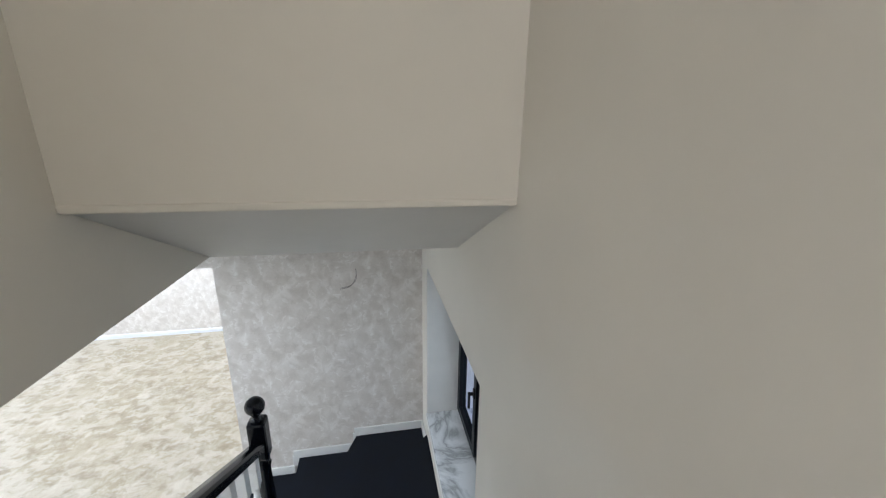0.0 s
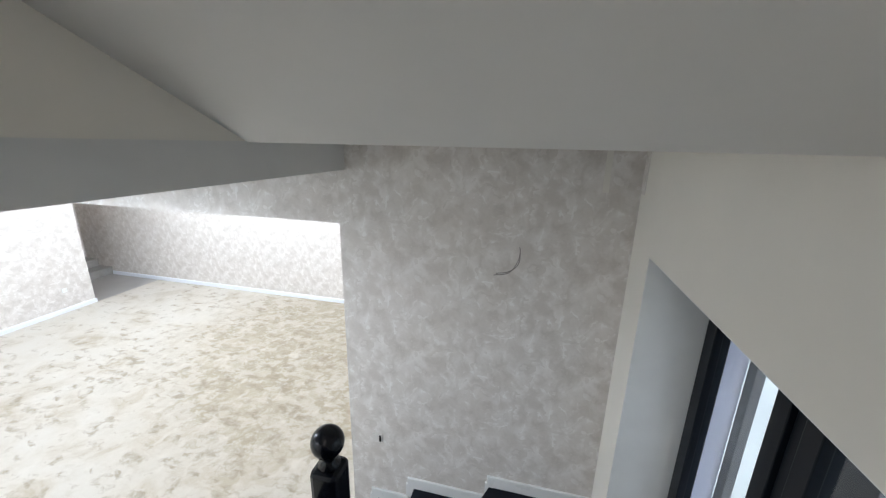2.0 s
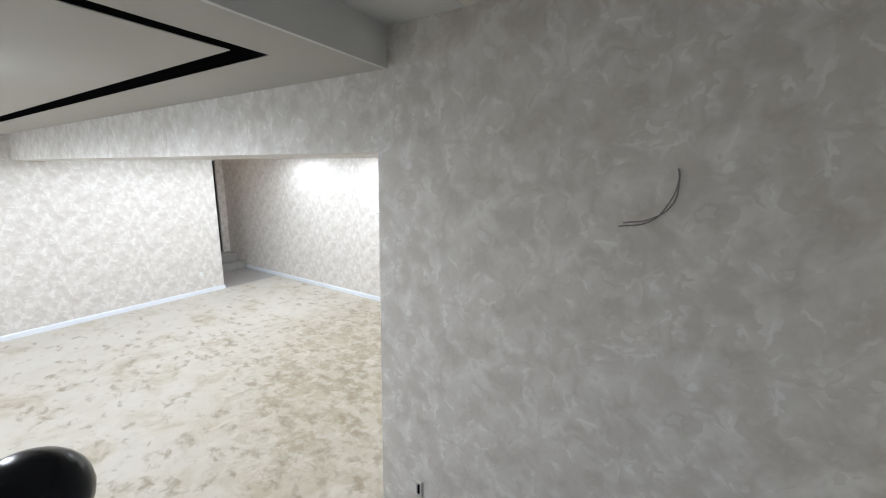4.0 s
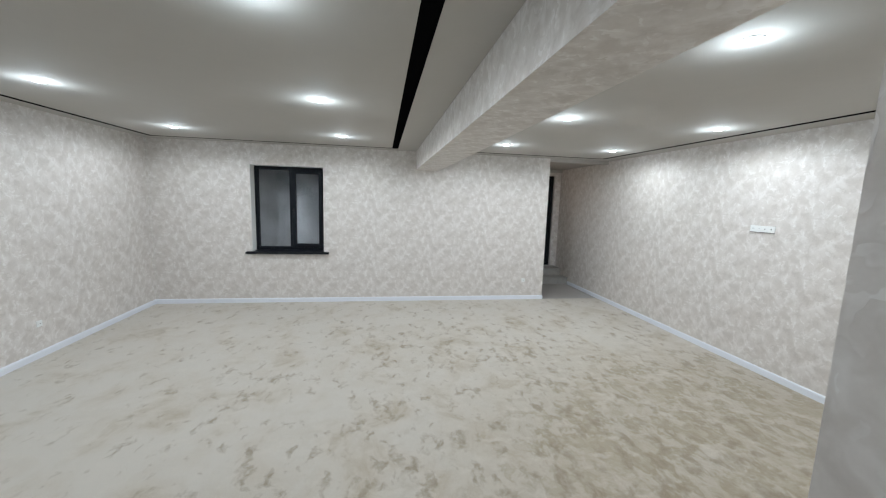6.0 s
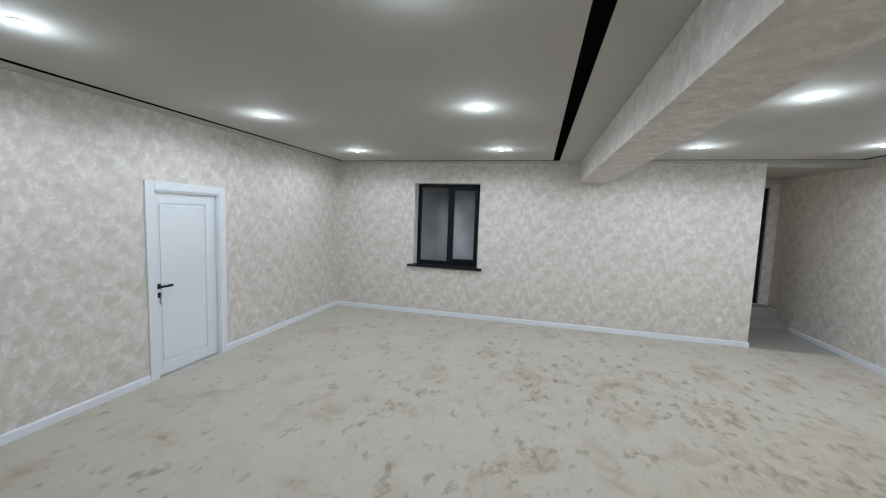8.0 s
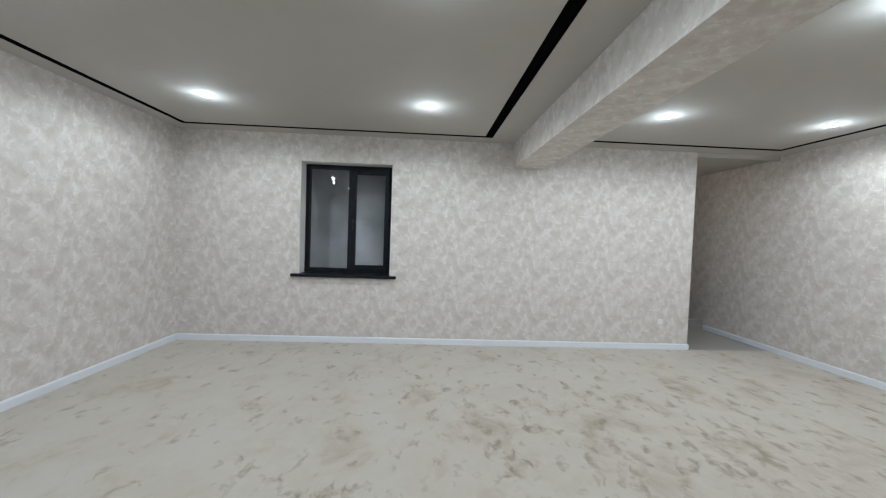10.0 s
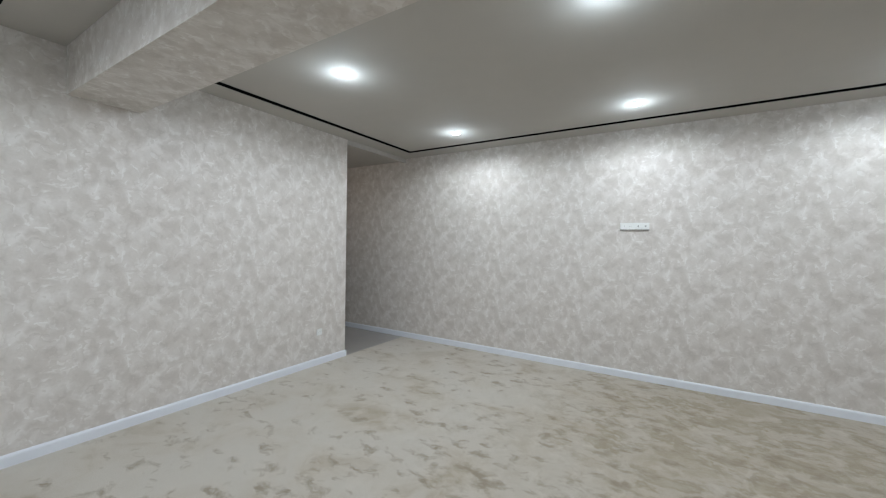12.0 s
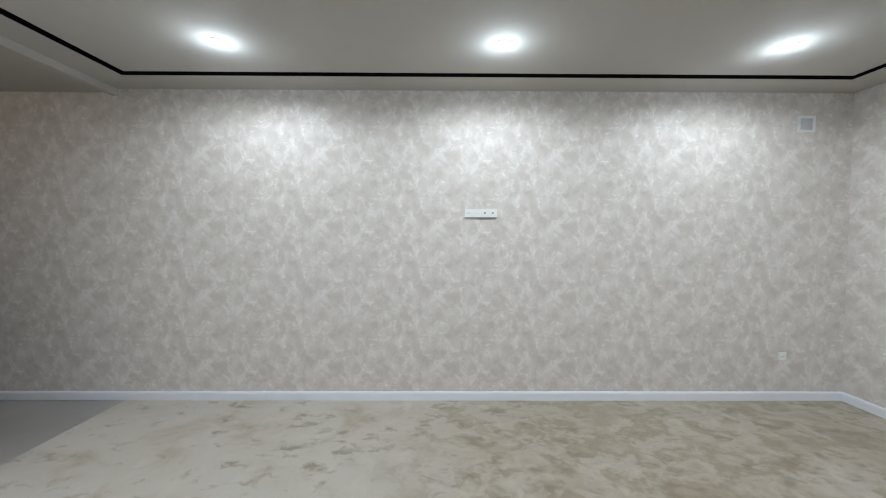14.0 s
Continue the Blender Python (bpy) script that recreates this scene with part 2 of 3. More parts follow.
GLOSSB = simple("black_lacquer", (0.004, 0.005, 0.008), 0.2, vary=0.1, relief=0.02, spec=0.28)
TREADM = simple("black_tread", (0.0035, 0.006, 0.012), 0.6, vary=0.3, relief=0.25, grain=220, spec=0.25)
BALW = simple("white_lacquer", (0.78, 0.78, 0.77), 0.3, vary=0.02, relief=0.02)
MARBLE = marble()
PLASTIC = simple("white_plastic", (0.80, 0.81, 0.80), 0.3, vary=0.01, relief=0.0)
GREYP = simple("grey_plastic", (0.58, 0.59, 0.60), 0.4, vary=0.03, relief=0.0)
TILE = simple("grey_tile", (0.36, 0.345, 0.33), 0.35, vary=0.08, scale=3, relief=0.05)
STONEST = simple("grey_step_stone", (0.34, 0.33, 0.31), 0.55, vary=0.1, scale=9)
WELL = simple("well_render", (0.52, 0.53, 0.54), 0.85, vary=0.22, scale=1.8, relief=0.5, grain=40)
WELLB = simple("sky_tinted_render", (0.60, 0.64, 0.80), 0.85, vary=0.06, scale=2.5, relief=0.3, grain=40)
WELLP = simple("pale_render", (0.72, 0.80, 0.83), 0.85, vary=0.08, scale=2.5, relief=0.3, grain=40)
RAILM = simple("grey_rail", (0.10, 0.105, 0.115), 0.5, vary=0.1, relief=0.0)
RAILS = ((4.095, 4.158), (3.48, 3.64))
SWITCHM = simple("beige_plastic", (0.66, 0.63, 0.60), 0.4, vary=0.01, relief=0.0)
EARTH = simple("paving", (0.35, 0.35, 0.34), 0.9, vary=0.15, scale=3)
CHROME = simple("steel", (0.55, 0.55, 0.56), 0.25, 1.0, vary=0.03, relief=0.0)
WIRE = simple("grey_cable", (0.22, 0.20, 0.19), 0.5, vary=0.1, relief=0.0)
PANE = glass()
PANEW = glass((0.90, 0.92, 0.94))
LENS = glow("lamp_lens", (0.80, 0.92, 1.0), 34.0)


# ---- mesh helpers ----
def box(bm, x0, x1, y0, y1, z0, z1, bev=0.0):
    vs = [bm.verts.new((x, y, z)) for x in (x0, x1) for y in (y0, y1) for z in (z0, z1)]
    fs = [bm.faces.new([vs[i] for i in f]) for f in ((0, 1, 3, 2), (4, 6, 7, 5), (0, 4, 5, 1), (2, 3, 7, 6), (0, 2, 6, 4), (1, 5, 7, 3))]
    if bev:
        es = list({e for f in fs for e in f.edges})
        bmesh.ops.bevel(bm, geom=es, offset=bev, segments=2, affect="EDGES", profile=0.5)


def prism(bm, poly, axis, a, b):
    """A polygon in two axes, drawn out along the third from a to b."""
    def at(u, v, w):
        return {"x": (w, u, v), "y": (u, w, v), "z": (u, v, w)}[axis]
    lo = [bm.verts.new(at(u, v, a)) for u, v in poly]
    hi = [bm.verts.new(at(u, v, b)) for u, v in poly]
    bm.faces.new(lo[::-1])
    bm.faces.new(hi)
    n = len(poly)
    for i in range(n):
        bm.faces.new((lo[i], lo[(i + 1) % n], hi[(i + 1) % n], hi[i]))
    bmesh.ops.recalc_face_normals(bm, faces=bm.faces)


def lathe(bm, profile, seg=24, at=(0, 0, 0), axis="z"):
    rings = []
    for r, h in profile:
        ring = []
        for i in range(seg):
            a = 2 * math.pi * i / seg
            u, v = r * math.cos(a), r * math.sin(a)
            q = {"z": (u, v, h), "x": (h, u, v), "y": (u, h, v)}[axis]
            ring.append(bm.verts.new((at[0] + q[0], at[1] + q[1], at[2] + q[2])))
        rings.append(ring)
    for a, b in zip(rings, rings[1:]):
        for i in range(seg):
            bm.faces.new((a[i], a[(i + 1) % seg], b[(i + 1) % seg], b[i]))
    bm.faces.new(rings[0][::-1])
    bm.faces.new(rings[-1])
    bmesh.ops.recalc_face_normals(bm, faces=bm.faces)


def part(name, bm, material, parent=None, label="", smooth=False):
    me = bpy.data.meshes.new(name)
    bm.normal_update()
    bm.to_mesh(me)
    bm.free()
    me.materials.append(material)
    if smooth:
        for f in me.polygons:
            f.use_smooth = True
    ob = new(name, me)
    ob.parent = parent
    if label:
        ob["label"] = label
    return ob


def boxes(name, material, *bs, parent=None, bev=0.0, label=""):
    bm = bmesh.new()
    for b in bs:
        box(bm, *b, bev=bev)
    return part(name, bm, material, parent, label)


def structure(ob, label, category):
    return tagged(ob, label, category, kind="structure")


def thing(name, label, category, group="", at=(0, 0, 0)):
    ob = new(name)
    ob.empty_display_size = 0.05
    ob.location = at
    return tagged(ob, label, category, group)


# ---- large structure: the basement room ----
T = 0.30
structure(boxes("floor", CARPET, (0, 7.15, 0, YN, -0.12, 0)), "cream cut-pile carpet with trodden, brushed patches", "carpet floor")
structure(boxes("floor_corridor", TILE, (-2.4, 0, WY - 0.4, YN, -0.12, -0.004)), "plain grey tiled corridor floor", "floor")
structure(boxes("wall_west", PAPER,
    (-T, 0, 0, 1.595, 0, 3.0), (-T, 0, 2.815, WY, 0, 3.0), (-T, 0, 1.595, 2.815, 0, 0.89), (-T, 0, 1.595, 2.815, 2.445, 3.0)),
    "beige mottled wallpaper wall with a window opening", "wall")
structure(boxes("wall_north", PAPER, (-2.4, XE, YN, YN + T, 0, 3.0)), "beige mottled wallpaper wall washed by downlights", "wall")
structure(boxes("wall_south", PAPER,
    (-T, 2.79, -T, 0, 0, 3.0), (3.64, 7.45, -T, 0, 0, 3.0), (2.79, 3.64, -T, 0, 2.03, 3.0)),
    "beige mottled wallpaper wall with a white door", "wall")
# block between the north part of the room and the stair turn
structure(boxes("wall_pier", PAPER, (XE, SX1, BY0, YN + T, 0, 3.3)), "beige mottled wallpaper pier wall beside the stair", "wall")
structure(boxes("beam", PAPER, (0, XE, BY0 + 0.003, BY1, BZ, 2.9)), "papered ceiling beam spanning the room", "beam")


def groove_ceiling(name, x0, x1, y0, y1, gx0, gx1, gy0, gy1, w, wb, beam_high):
    """Ceiling with a black recessed channel round it; the channel beside the beam is wider."""
    lo, hi = (w, wb) if beam_high else (wb, w)
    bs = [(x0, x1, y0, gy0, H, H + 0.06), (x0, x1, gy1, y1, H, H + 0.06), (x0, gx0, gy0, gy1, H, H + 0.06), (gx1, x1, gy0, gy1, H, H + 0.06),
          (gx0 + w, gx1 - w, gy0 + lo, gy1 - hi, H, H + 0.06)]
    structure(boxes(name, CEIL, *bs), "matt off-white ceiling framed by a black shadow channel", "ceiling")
    structure(boxes("trim", GAP, (gx0 + .001, gx1 - .001, gy0 + .001, gy0 + lo - .001, H + 0.002, H + 0.05), (gx0 + .001, gx1 - .001, gy1 - hi + .001, gy1 - .001, H + 0.002, H + 0.05),
        (gx0 + .001, gx0 + w - .001, gy0 + lo, gy1 - hi, H + 0.002, H + 0.05), (gx1 - w + .001, gx1 - .001, gy0 + lo, gy1 - hi, H + 0.002, H + 0.05)),
        "black recessed channel round the ceiling", "ceiling trim")


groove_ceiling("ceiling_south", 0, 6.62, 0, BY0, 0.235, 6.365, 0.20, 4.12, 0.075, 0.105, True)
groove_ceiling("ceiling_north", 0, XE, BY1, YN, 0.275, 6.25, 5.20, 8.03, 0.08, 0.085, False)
structure(boxes("ceiling_slab", SOFFIT, (-2.7, 6.62, -T, YN + T, 2.9, 3.1)), "plain concrete slab above the ceiling", "ceiling")
structure(boxes("corridor_lintel", CEIL, (-0.05, -0.002, WY, YN, 2.74, 2.9)), "thin off-white ceiling edge over the corridor", "ceiling trim")
# corridor
structure(boxes("wall_corridor_south", PAPER, (-2.0, -T, WY - 0.55, WY - 0.25, 0, 2.9)), "plain papered corridor wall", "wall")
structure(boxes("wall_corridor_end", PAPER, (-2.3, -1.98, 8.14, YN, 0, 2.9), (-2.3, -1.98, WY - 0.4, 8.14, 2.62, 2.9), (-2.3, -1.98, WY - 0.4, 7.05, 0, 2.62)), "beige papered corridor end wall round a dark door", "wall")
structure(boxes("ceiling_corridor", CEIL, (-2.3, -0.05, WY - 0.4, YN, 2.77, 2.86)), "plain off-white corridor ceiling", "ceiling")
structure(boxes("corridor_cornice", CEIL, (-1.98, -1.93, WY - 0.25, YN, 2.70, 2.77)), "thin pale cornice at the corridor end", "ceiling trim")

# baseboards
BB = 0.08


def baseboard(x0, x1, y0, y1, face):
    """A board with a sloped, rounded top; face says which way it looks."""
    bm = bmesh.new()
    prof = [(0.0, 0.0), (0.016, 0.0), (0.016, BB - 0.020), (0.0145, BB - 0.012), (0.010, BB - 0.005), (0.006, BB - 0.001), (0.0, BB)]
    axis, start, sign, a, b = {"e": ("y", x0, 1, y0, y1), "w": ("y", x1, -1, y0, y1), "n": ("x", y0, 1, x0, x1), "s": ("x", y1, -1, x0, x1)}[face]
    prism(bm, [(start + sign * d, h) for d, h in prof], axis, a, b)
    structure(part("baseboard", bm, SKIRT), "white painted baseboard along the wall", "baseboard")


baseboard(0, 0.016, 0.016, WY, "e")
baseboard(-0.30, 0.016, WY, WY + 0.016, "n")
baseboard(-1.28, XE - 0.016, YN - 0.016, YN, "s")
baseboard(0, 2.72, 0, 0.016, "n")
baseboard(3.71, 7.1, 0, 0.016, "n")
baseboard(XE - 0.016, XE, BY0 + 0.0, YN, "w")

# ---- stairwell structure ----
structure(boxes("wall_stair_east", CREAM,
    (SX1, SX1 + 0.48, -2.3, 2.63, 0, 5.8), (SX1, SX1 + 0.48, 4.165, 4.76, 0, 5.8), (SX1, SX1 + 0.48, 2.63, 4.165, 0, 1.07), (SX1, SX1 + 0.48, 2.63, 4.165, 2.49, 5.8)),
    "cream plastered stair wall with a deep window opening", "wall")
structure(boxes("wall_stair_west", CREAM, (SX0 - 0.15, SX0, -0.3, 3.095, UZ, 5.8), (SX0 - 0.15, SX0, 3.095, BY0, UZ + 0.001, 3.3)), "cream plastered upper stair wall", "wall")
bm = bmesh.new()
prism(bm, [(2.36, 3.30), (3.10, UZ), (3.30, UZ + 0.25), (2.46, 5.8), (2.36, 5.8)], "x", SX0, SX1)
structure(part("wall_stair_front", bm, CREAM), "cream plastered bulkhead over the stair", "wall")
structure(boxes("bulkhead_bead", CREAM, (SX0, SX1, 2.353, 2.376, 3.287, 3.308), bev=0.006), "rounded plaster bead along the bulkhead's lower edge", "trim")
bm = bmesh.new()
prism(bm, [(2.362, 3.297), (3.10, UZ - 0.002), (4.46, UZ - 0.002), (4.46, UZ + 0.004), (3.10, UZ + 0.004), (2.37, 3.300)], "x", SX0, SX1)
structure(part("ceiling_stair", bm, SOFFIT), "grey-white sloped and flat stair soffit", "ceiling")
structure(boxes("ceiling_stair_side", SOFFIT, (6.62, SX0 - 0.152, -T, BY0, UZ, 3.1)), "grey-white flat soffit beside the stair", "ceiling")
structure(boxes("ceiling_edge", SOFFIT, (6.62, 6.635, 0, BY0, H, UZ)), "grey vertical edge of the lowered ceiling", "ceiling trim")
structure(boxes("ceiling_upper", SOFFIT, (SX0 - 0.15, SX1 + 0.3, -2.6, 2.6, 5.7, 5.9)), "plain upper stair ceiling", "ceiling")
structure(boxes("wall_stair_back", CREAM, (5.4, 8.75, -2.6, -2.3, 3.0, 5.8)), "cream plastered upper wall", "wall")
# unseen opening and enclosure, added so the lamp lights the stair from the left
structure(boxes("wall_upper_west", CREAM, (SX0 - 0.15, SX0, -2.3, -2.1, UZ, 5.8), (SX0 - 0.15, SX0, -2.1, -0.3, 5.2, 5.8), (SX0 - 0.15, SX0, -2.1, -0.3, UZ, 3.105)), "cream plastered wall round an unseen opening added for the lamp", "wall")
structure(boxes("wall_upper_hall", CREAM, (5.4, 5.55, -2.3, 0.0, 3.1, 5.8), (5.55, SX0 - 0.15, -0.15, 0.0, 3.1, 5.8)), "cream plastered unseen walls added behind the lamp opening", "wall")
structure(boxes("ceiling_upper_hall", SOFFIT, (5.55, SX0 - 0.15, -2.3, -0.15, 5.7, 5.9)), "plain unseen ceiling added behind the lamp opening", "ceiling")
structure(boxes("wall_understair", PAPER, (7.10, 7.14, 0, 3.2, 0, 0.8)), "papered wall below the stair flight", "wall")


structure(boxes("wallpaper_overlap", PAPER, (SX1 - 0.003, SX1, 4.395, BY0, 2.74, UZ - 0.002)), "strip of wallpaper lapped over the stair wall's corner", "wallpaper")


# a narrow strip of paper peeling off at the top of the pier wall
bm = bmesh.new()
prism(bm, [(BY0 + 0.002, 2.950), (BY0 - 0.003, 2.950), (BY0 - 0.004, 2.780), (BY0 - 0.012, 2.737), (BY0 - 0.010, 2.737), (BY0 + 0.002, 2.780)], "x", 8.085, 8.115)
structure(part("wallpaper_flap", bm, CREAM), "pale strip of wallpaper peeling off the pier wall", "wallpaper")


# ---- staircase ----
stair = thing("staircase", "black-clad winding staircase with white stepped skirting", "staircase", at=(7.6, 3.2, 0))


def stair_part(name, bm, material, label=""):
    ob = part(name, bm, material, stair, label)
    ob.matrix_parent_inverse = Matrix.Translation((-7.6, -3.2, 0))
    return ob


NX, NY = 7.175, 3.255
straight = [(1, 6.49, 6.78), (2, 6.78, 7.07)]
for k, xa, xb in straight:
    bm = bmesh.new()
    prism(bm, [(xa, 3.22), (xb + 0.03, 3.22), (xb + 0.03, BY0), (xa, BY0)], "z", 0.0 if k == 1 else RISE * (k - 1) - .02, RISE * k)
    stair_part("tread", bm, TREADM)
winders = [
    (3, [(7.07, 3.22), (7.12, 3.22), (7.645, BY0), (7.07, BY0)]),
    (4, [(7.11, 3.22), (7.16, 3.22), (SX1, 4.13), (SX1, BY0), (7.62, BY0)]),
    (5, [(7.12, 3.20), (SX1, 3.29), (SX1, 4.16), (7.15, 3.24)]),
]
for k, poly in winders:
    bm = bmesh.new()
    prism(bm, poly, "z", 0.0, RISE * k)
    stair_part("tread", bm, TREADM)
RUN = 0.30
for k in range(6, 18):
    y1 = 3.30 - RUN * (k - 6)
    bm = bmesh.new()
    prism(bm, [(y1 - RUN - 0.02, RISE * k), (y1 - RUN - 0.02, RISE * k - 0.30), (y1 - 0.01, RISE * k - RISE - 0.02), (y1 - 0.01, RISE * k - 0.035), (y1 + 0.02, RISE * k - 0.03), (y1 + 0.02, RISE * k)], "x", 7.14, SX1)
    stair_part("tread", bm, TREADM)
yl = 3.30 - RUN * 12
bm = bmesh.new()
box(bm, 7.0, SX1, -2.3, yl, RISE * 18 - 0.2, RISE * 18)
structure(part("floor_landing", bm, TREADM), "black upper stair landing", "floor")


# white stepped skirting on the pier wall and beside the turn
def skirt_x(x0, x1, z):
    bm = bmesh.new()
    box(bm, x0, x1, BY0 - 0.018, BY0, z, z + 0.088, bev=0.006)
    stair_part("skirting", bm, BALW, "white skirting")


def skirt_riser(x, z):
    bm = bmesh.new()
    box(bm, x - 0.062, x + 0.002, BY0 - 0.0175, BY0, z - RISE + 0.088, z + 0.03, bev=0.004)
    stair_part("skirting", bm, BALW, "white skirting")


skirt_x(7.595, SX1, RISE * 4)
skirt_x(7.02, 7.595, RISE * 3)
skirt_x(6.73, 7.02, RISE * 2)
skirt_x(XE, 6.73, RISE)
for x, k in ((7.645, 4), (7.07, 3), (6.78, 2)):
    skirt_riser(x, RISE * k)
bm = bmesh.new()
box(bm, SX1 - 0.018, SX1, 4.13, BY0 - 0.018, RISE * 4, RISE * 4 + 0.09, bev=0.004)
stair_part("skirting", bm, BALW, "white skirting")

# ---- balustrade ----
rail = thing("balustrade", "black lacquered handrail and newel with white turned balusters", "balustrade", at=(NX, NY, RISE * 5))
INV = Matrix.Translation((-NX, -NY, -RISE * 5))


def rail_part(name, bm, material, label="", smooth=False):
    ob = part(name, bm, material, rail, label, smooth)
    ob.matrix_parent_inverse = INV
    return ob


bm = bmesh.new()
z0 = RISE * 5
a = 0.049
box(bm, NX - a, NX + a, NY - a, NY + a, z0, z0 + 0.28, bev=0.006)
newel = rail_part("newel_post", bm, GLOSSB, "black lacquered newel post")
bm = bmesh.new()
box(bm, NX - a, NX + a, NY - a, NY + a, 1.70, 1.955, bev=0.018)
rail_part("newel_block", bm, GLOSSB, "black chamfered newel block")
bm = bmesh.new()
lathe(bm, [(0.040, z0 + .27), (0.045, z0 + .30), (0.036, z0 + .33), (0.033, z0 + .36), (0.042, z0 + .45), (0.045, z0 + .52), (0.041, z0 + .62), (0.038, 1.58), (0.037, 1.62), (0.046, 1.65), (0.038, 1.67), (0.045, 1.71)], 28, (NX, NY, 0))
rail_part("turned_shaft", bm, GLOSSB, "black turned shaft", True)
bm = bmesh.new()
pr = [(0.034, 1.95), (0.037, 1.962), (0.022, 1.975), (0.020, 1.985), (0.026, 1.99)]
for i in range(1, 14):
    th = math.pi * i / 14
    pr.append((max(0.002, 0.053 * math.sin(th)), 2.043 - 0.053 * math.cos(th)))
pr = [q for q in pr if not (q[1] > 1.9 and q[1] < 1.995 and q[0] < 0.02)]
lathe(bm, pr, 28, (NX, NY, 0))
rail_part("ball_finial", bm, GLOSSB, "glossy black ball finial", True)
SL = RISE / RUN


def rail_z(y):
    return 1.83 + (3.22 - y) * SL


bm = bmesh.new()
yA, yB = 3.225, 1.30
hw = 0.038
sec = [(-hw, -0.06), (hw, -0.06), (hw, -0.018), (hw * 0.75, -0.004), (0, 0.0), (-hw * 0.75, -0.004), (-hw, -0.018)]
A = [bm.verts.new((NX + u, yA, rail_z(yA) + v)) for u, v in sec]
B = [bm.verts.new((NX + u, yB, rail_z(yB) + v)) for u, v in sec]
bm.faces.new(A)
bm.faces.new(B[::-1])
for i in range(len(sec)):
    j = (i + 1) % len(sec)
    bm.faces.new((A[i], B[i], B[j], A[j]))
bmesh.ops.recalc_face_normals(bm, faces=bm.faces)
rail_part("handrail", bm, GLOSSB, "black lacquered handrail")
for i in range(13):
    y = 3.10 - 0.15 * i
    k = 6 + int((3.32 - y) / RUN)
    zb, zt = RISE * k, rail_z(y) - 0.055
    if zt - zb < 0.4:
        continue
    bm = bmesh.new()
    s = 0.027
    box(bm, NX - s, NX + s, y - s, y + s, zb, zb + 0.16, bev=0.003)
    box(bm, NX - s, NX + s, y - s, y + s, zt - 0.19, zt + 0.012, bev=0.003)
    h = zt - zb
    lathe(bm, [(0.024, zb + .155), (0.026, zb + .17), (0.016, zb + .19), (0.015, zb + .20), (0.025, zb + .28), (0.026, zb + .33), (0.017, zt - .27), (0.015, zt - .23), (0.025, zt - .205), (0.024, zt - .185)], 14, (NX, y, 0))
    rail_part("baluster", bm, BALW, "white turned baluster", False)

# ---- stair window ----
win = structure(thing("window_1", "", ""), "anthracite two-leaf window in a deep white reveal", "window")
WX = 8.555
y0, y1, wz0, wz1 = 2.63, 4.165, 1.10, 2.49


def ring(bm, x0, x1, ya, yb, za, zb, w):
    box(bm, x0, x1, ya, ya + w, za, zb, bev=0.004)
    box(bm, x0, x1, yb - w, yb, za, zb, bev=0.004)
    box(bm, x0, x1, ya + w, yb - w, za, za + w, bev=0.004)
    box(bm, x0, x1, ya + w, yb - w, zb - w, zb, bev=0.004)


bm = bmesh.new()
ring(bm, WX, WX + 0.07, y0 + .002, y1 - .002, wz0, wz1 - .002, 0.05)
box(bm, WX, WX + 0.07, 3.49, 3.55, wz0 + .05, wz1 - .05, bev=0.004)
part("window_frame", bm, DARKMET, win)
for ya, yb in ((2.682, 3.488), (3.552, 4.112)):
    bm = bmesh.new()
    ring(bm, WX - 0.018, WX + 0.05, ya, yb, wz0 + .052, wz1 - .054, 0.07)
    sash = part("sash", bm, DARKMET, win)
    bm = bmesh.new()
    box(bm, WX + 0.012, WX + 0.02, ya + .06, yb - .06, wz0 + .11, wz1 - .112)
    g = part("pane", bm, PANE, sash)
    g.visible_shadow = False
bm = bmesh.new()
box(bm, WX - 0.03, WX - 0.016, 3.572, 3.602, 1.66, 1.74, bev=0.004)
box(bm, WX - 0.055, WX - 0.03, 3.577, 3.597, 1.69, 1.71, bev=0.004)
box(bm, WX - 0.068, WX - 0.05, 3.576, 3.598, 1.58, 1.715, bev=0.006)
part("handle", bm, BLACK, win, "black window handle")
structure(boxes("window_reveal", WHITE, (SX1 + .001, 8.62, 4.161, 4.165, 1.10, 2.487), (SX1 + .001, 8.62, 2.63, 2.634, 1.10, 2.487), (SX1 + .001, 8.62, 2.634, 4.161, 2.486, 2.49)), "white plastered window reveal", "window reveal")
sill = structure(thing("window_sill", "", ""), "white marble-look tiled sill with grey veins", "window sill")
for i, (ya, yb) in enumerate(((2.634, 3.17), (3.173, 3.66), (3.663, 4.16))):
    bm = bmesh.new()
    box(bm, SX1 - 0.004, 8.60, ya, yb, 1.07, 1.10, bev=0.002)
    part("tile", bm, MARBLE, sill)
structure(boxes("sill_edging", WHITE, (SX1 - 0.008, SX1, 2.61, 4.19, 1.03, 1.075)), "white edging strip below the sill", "trim")

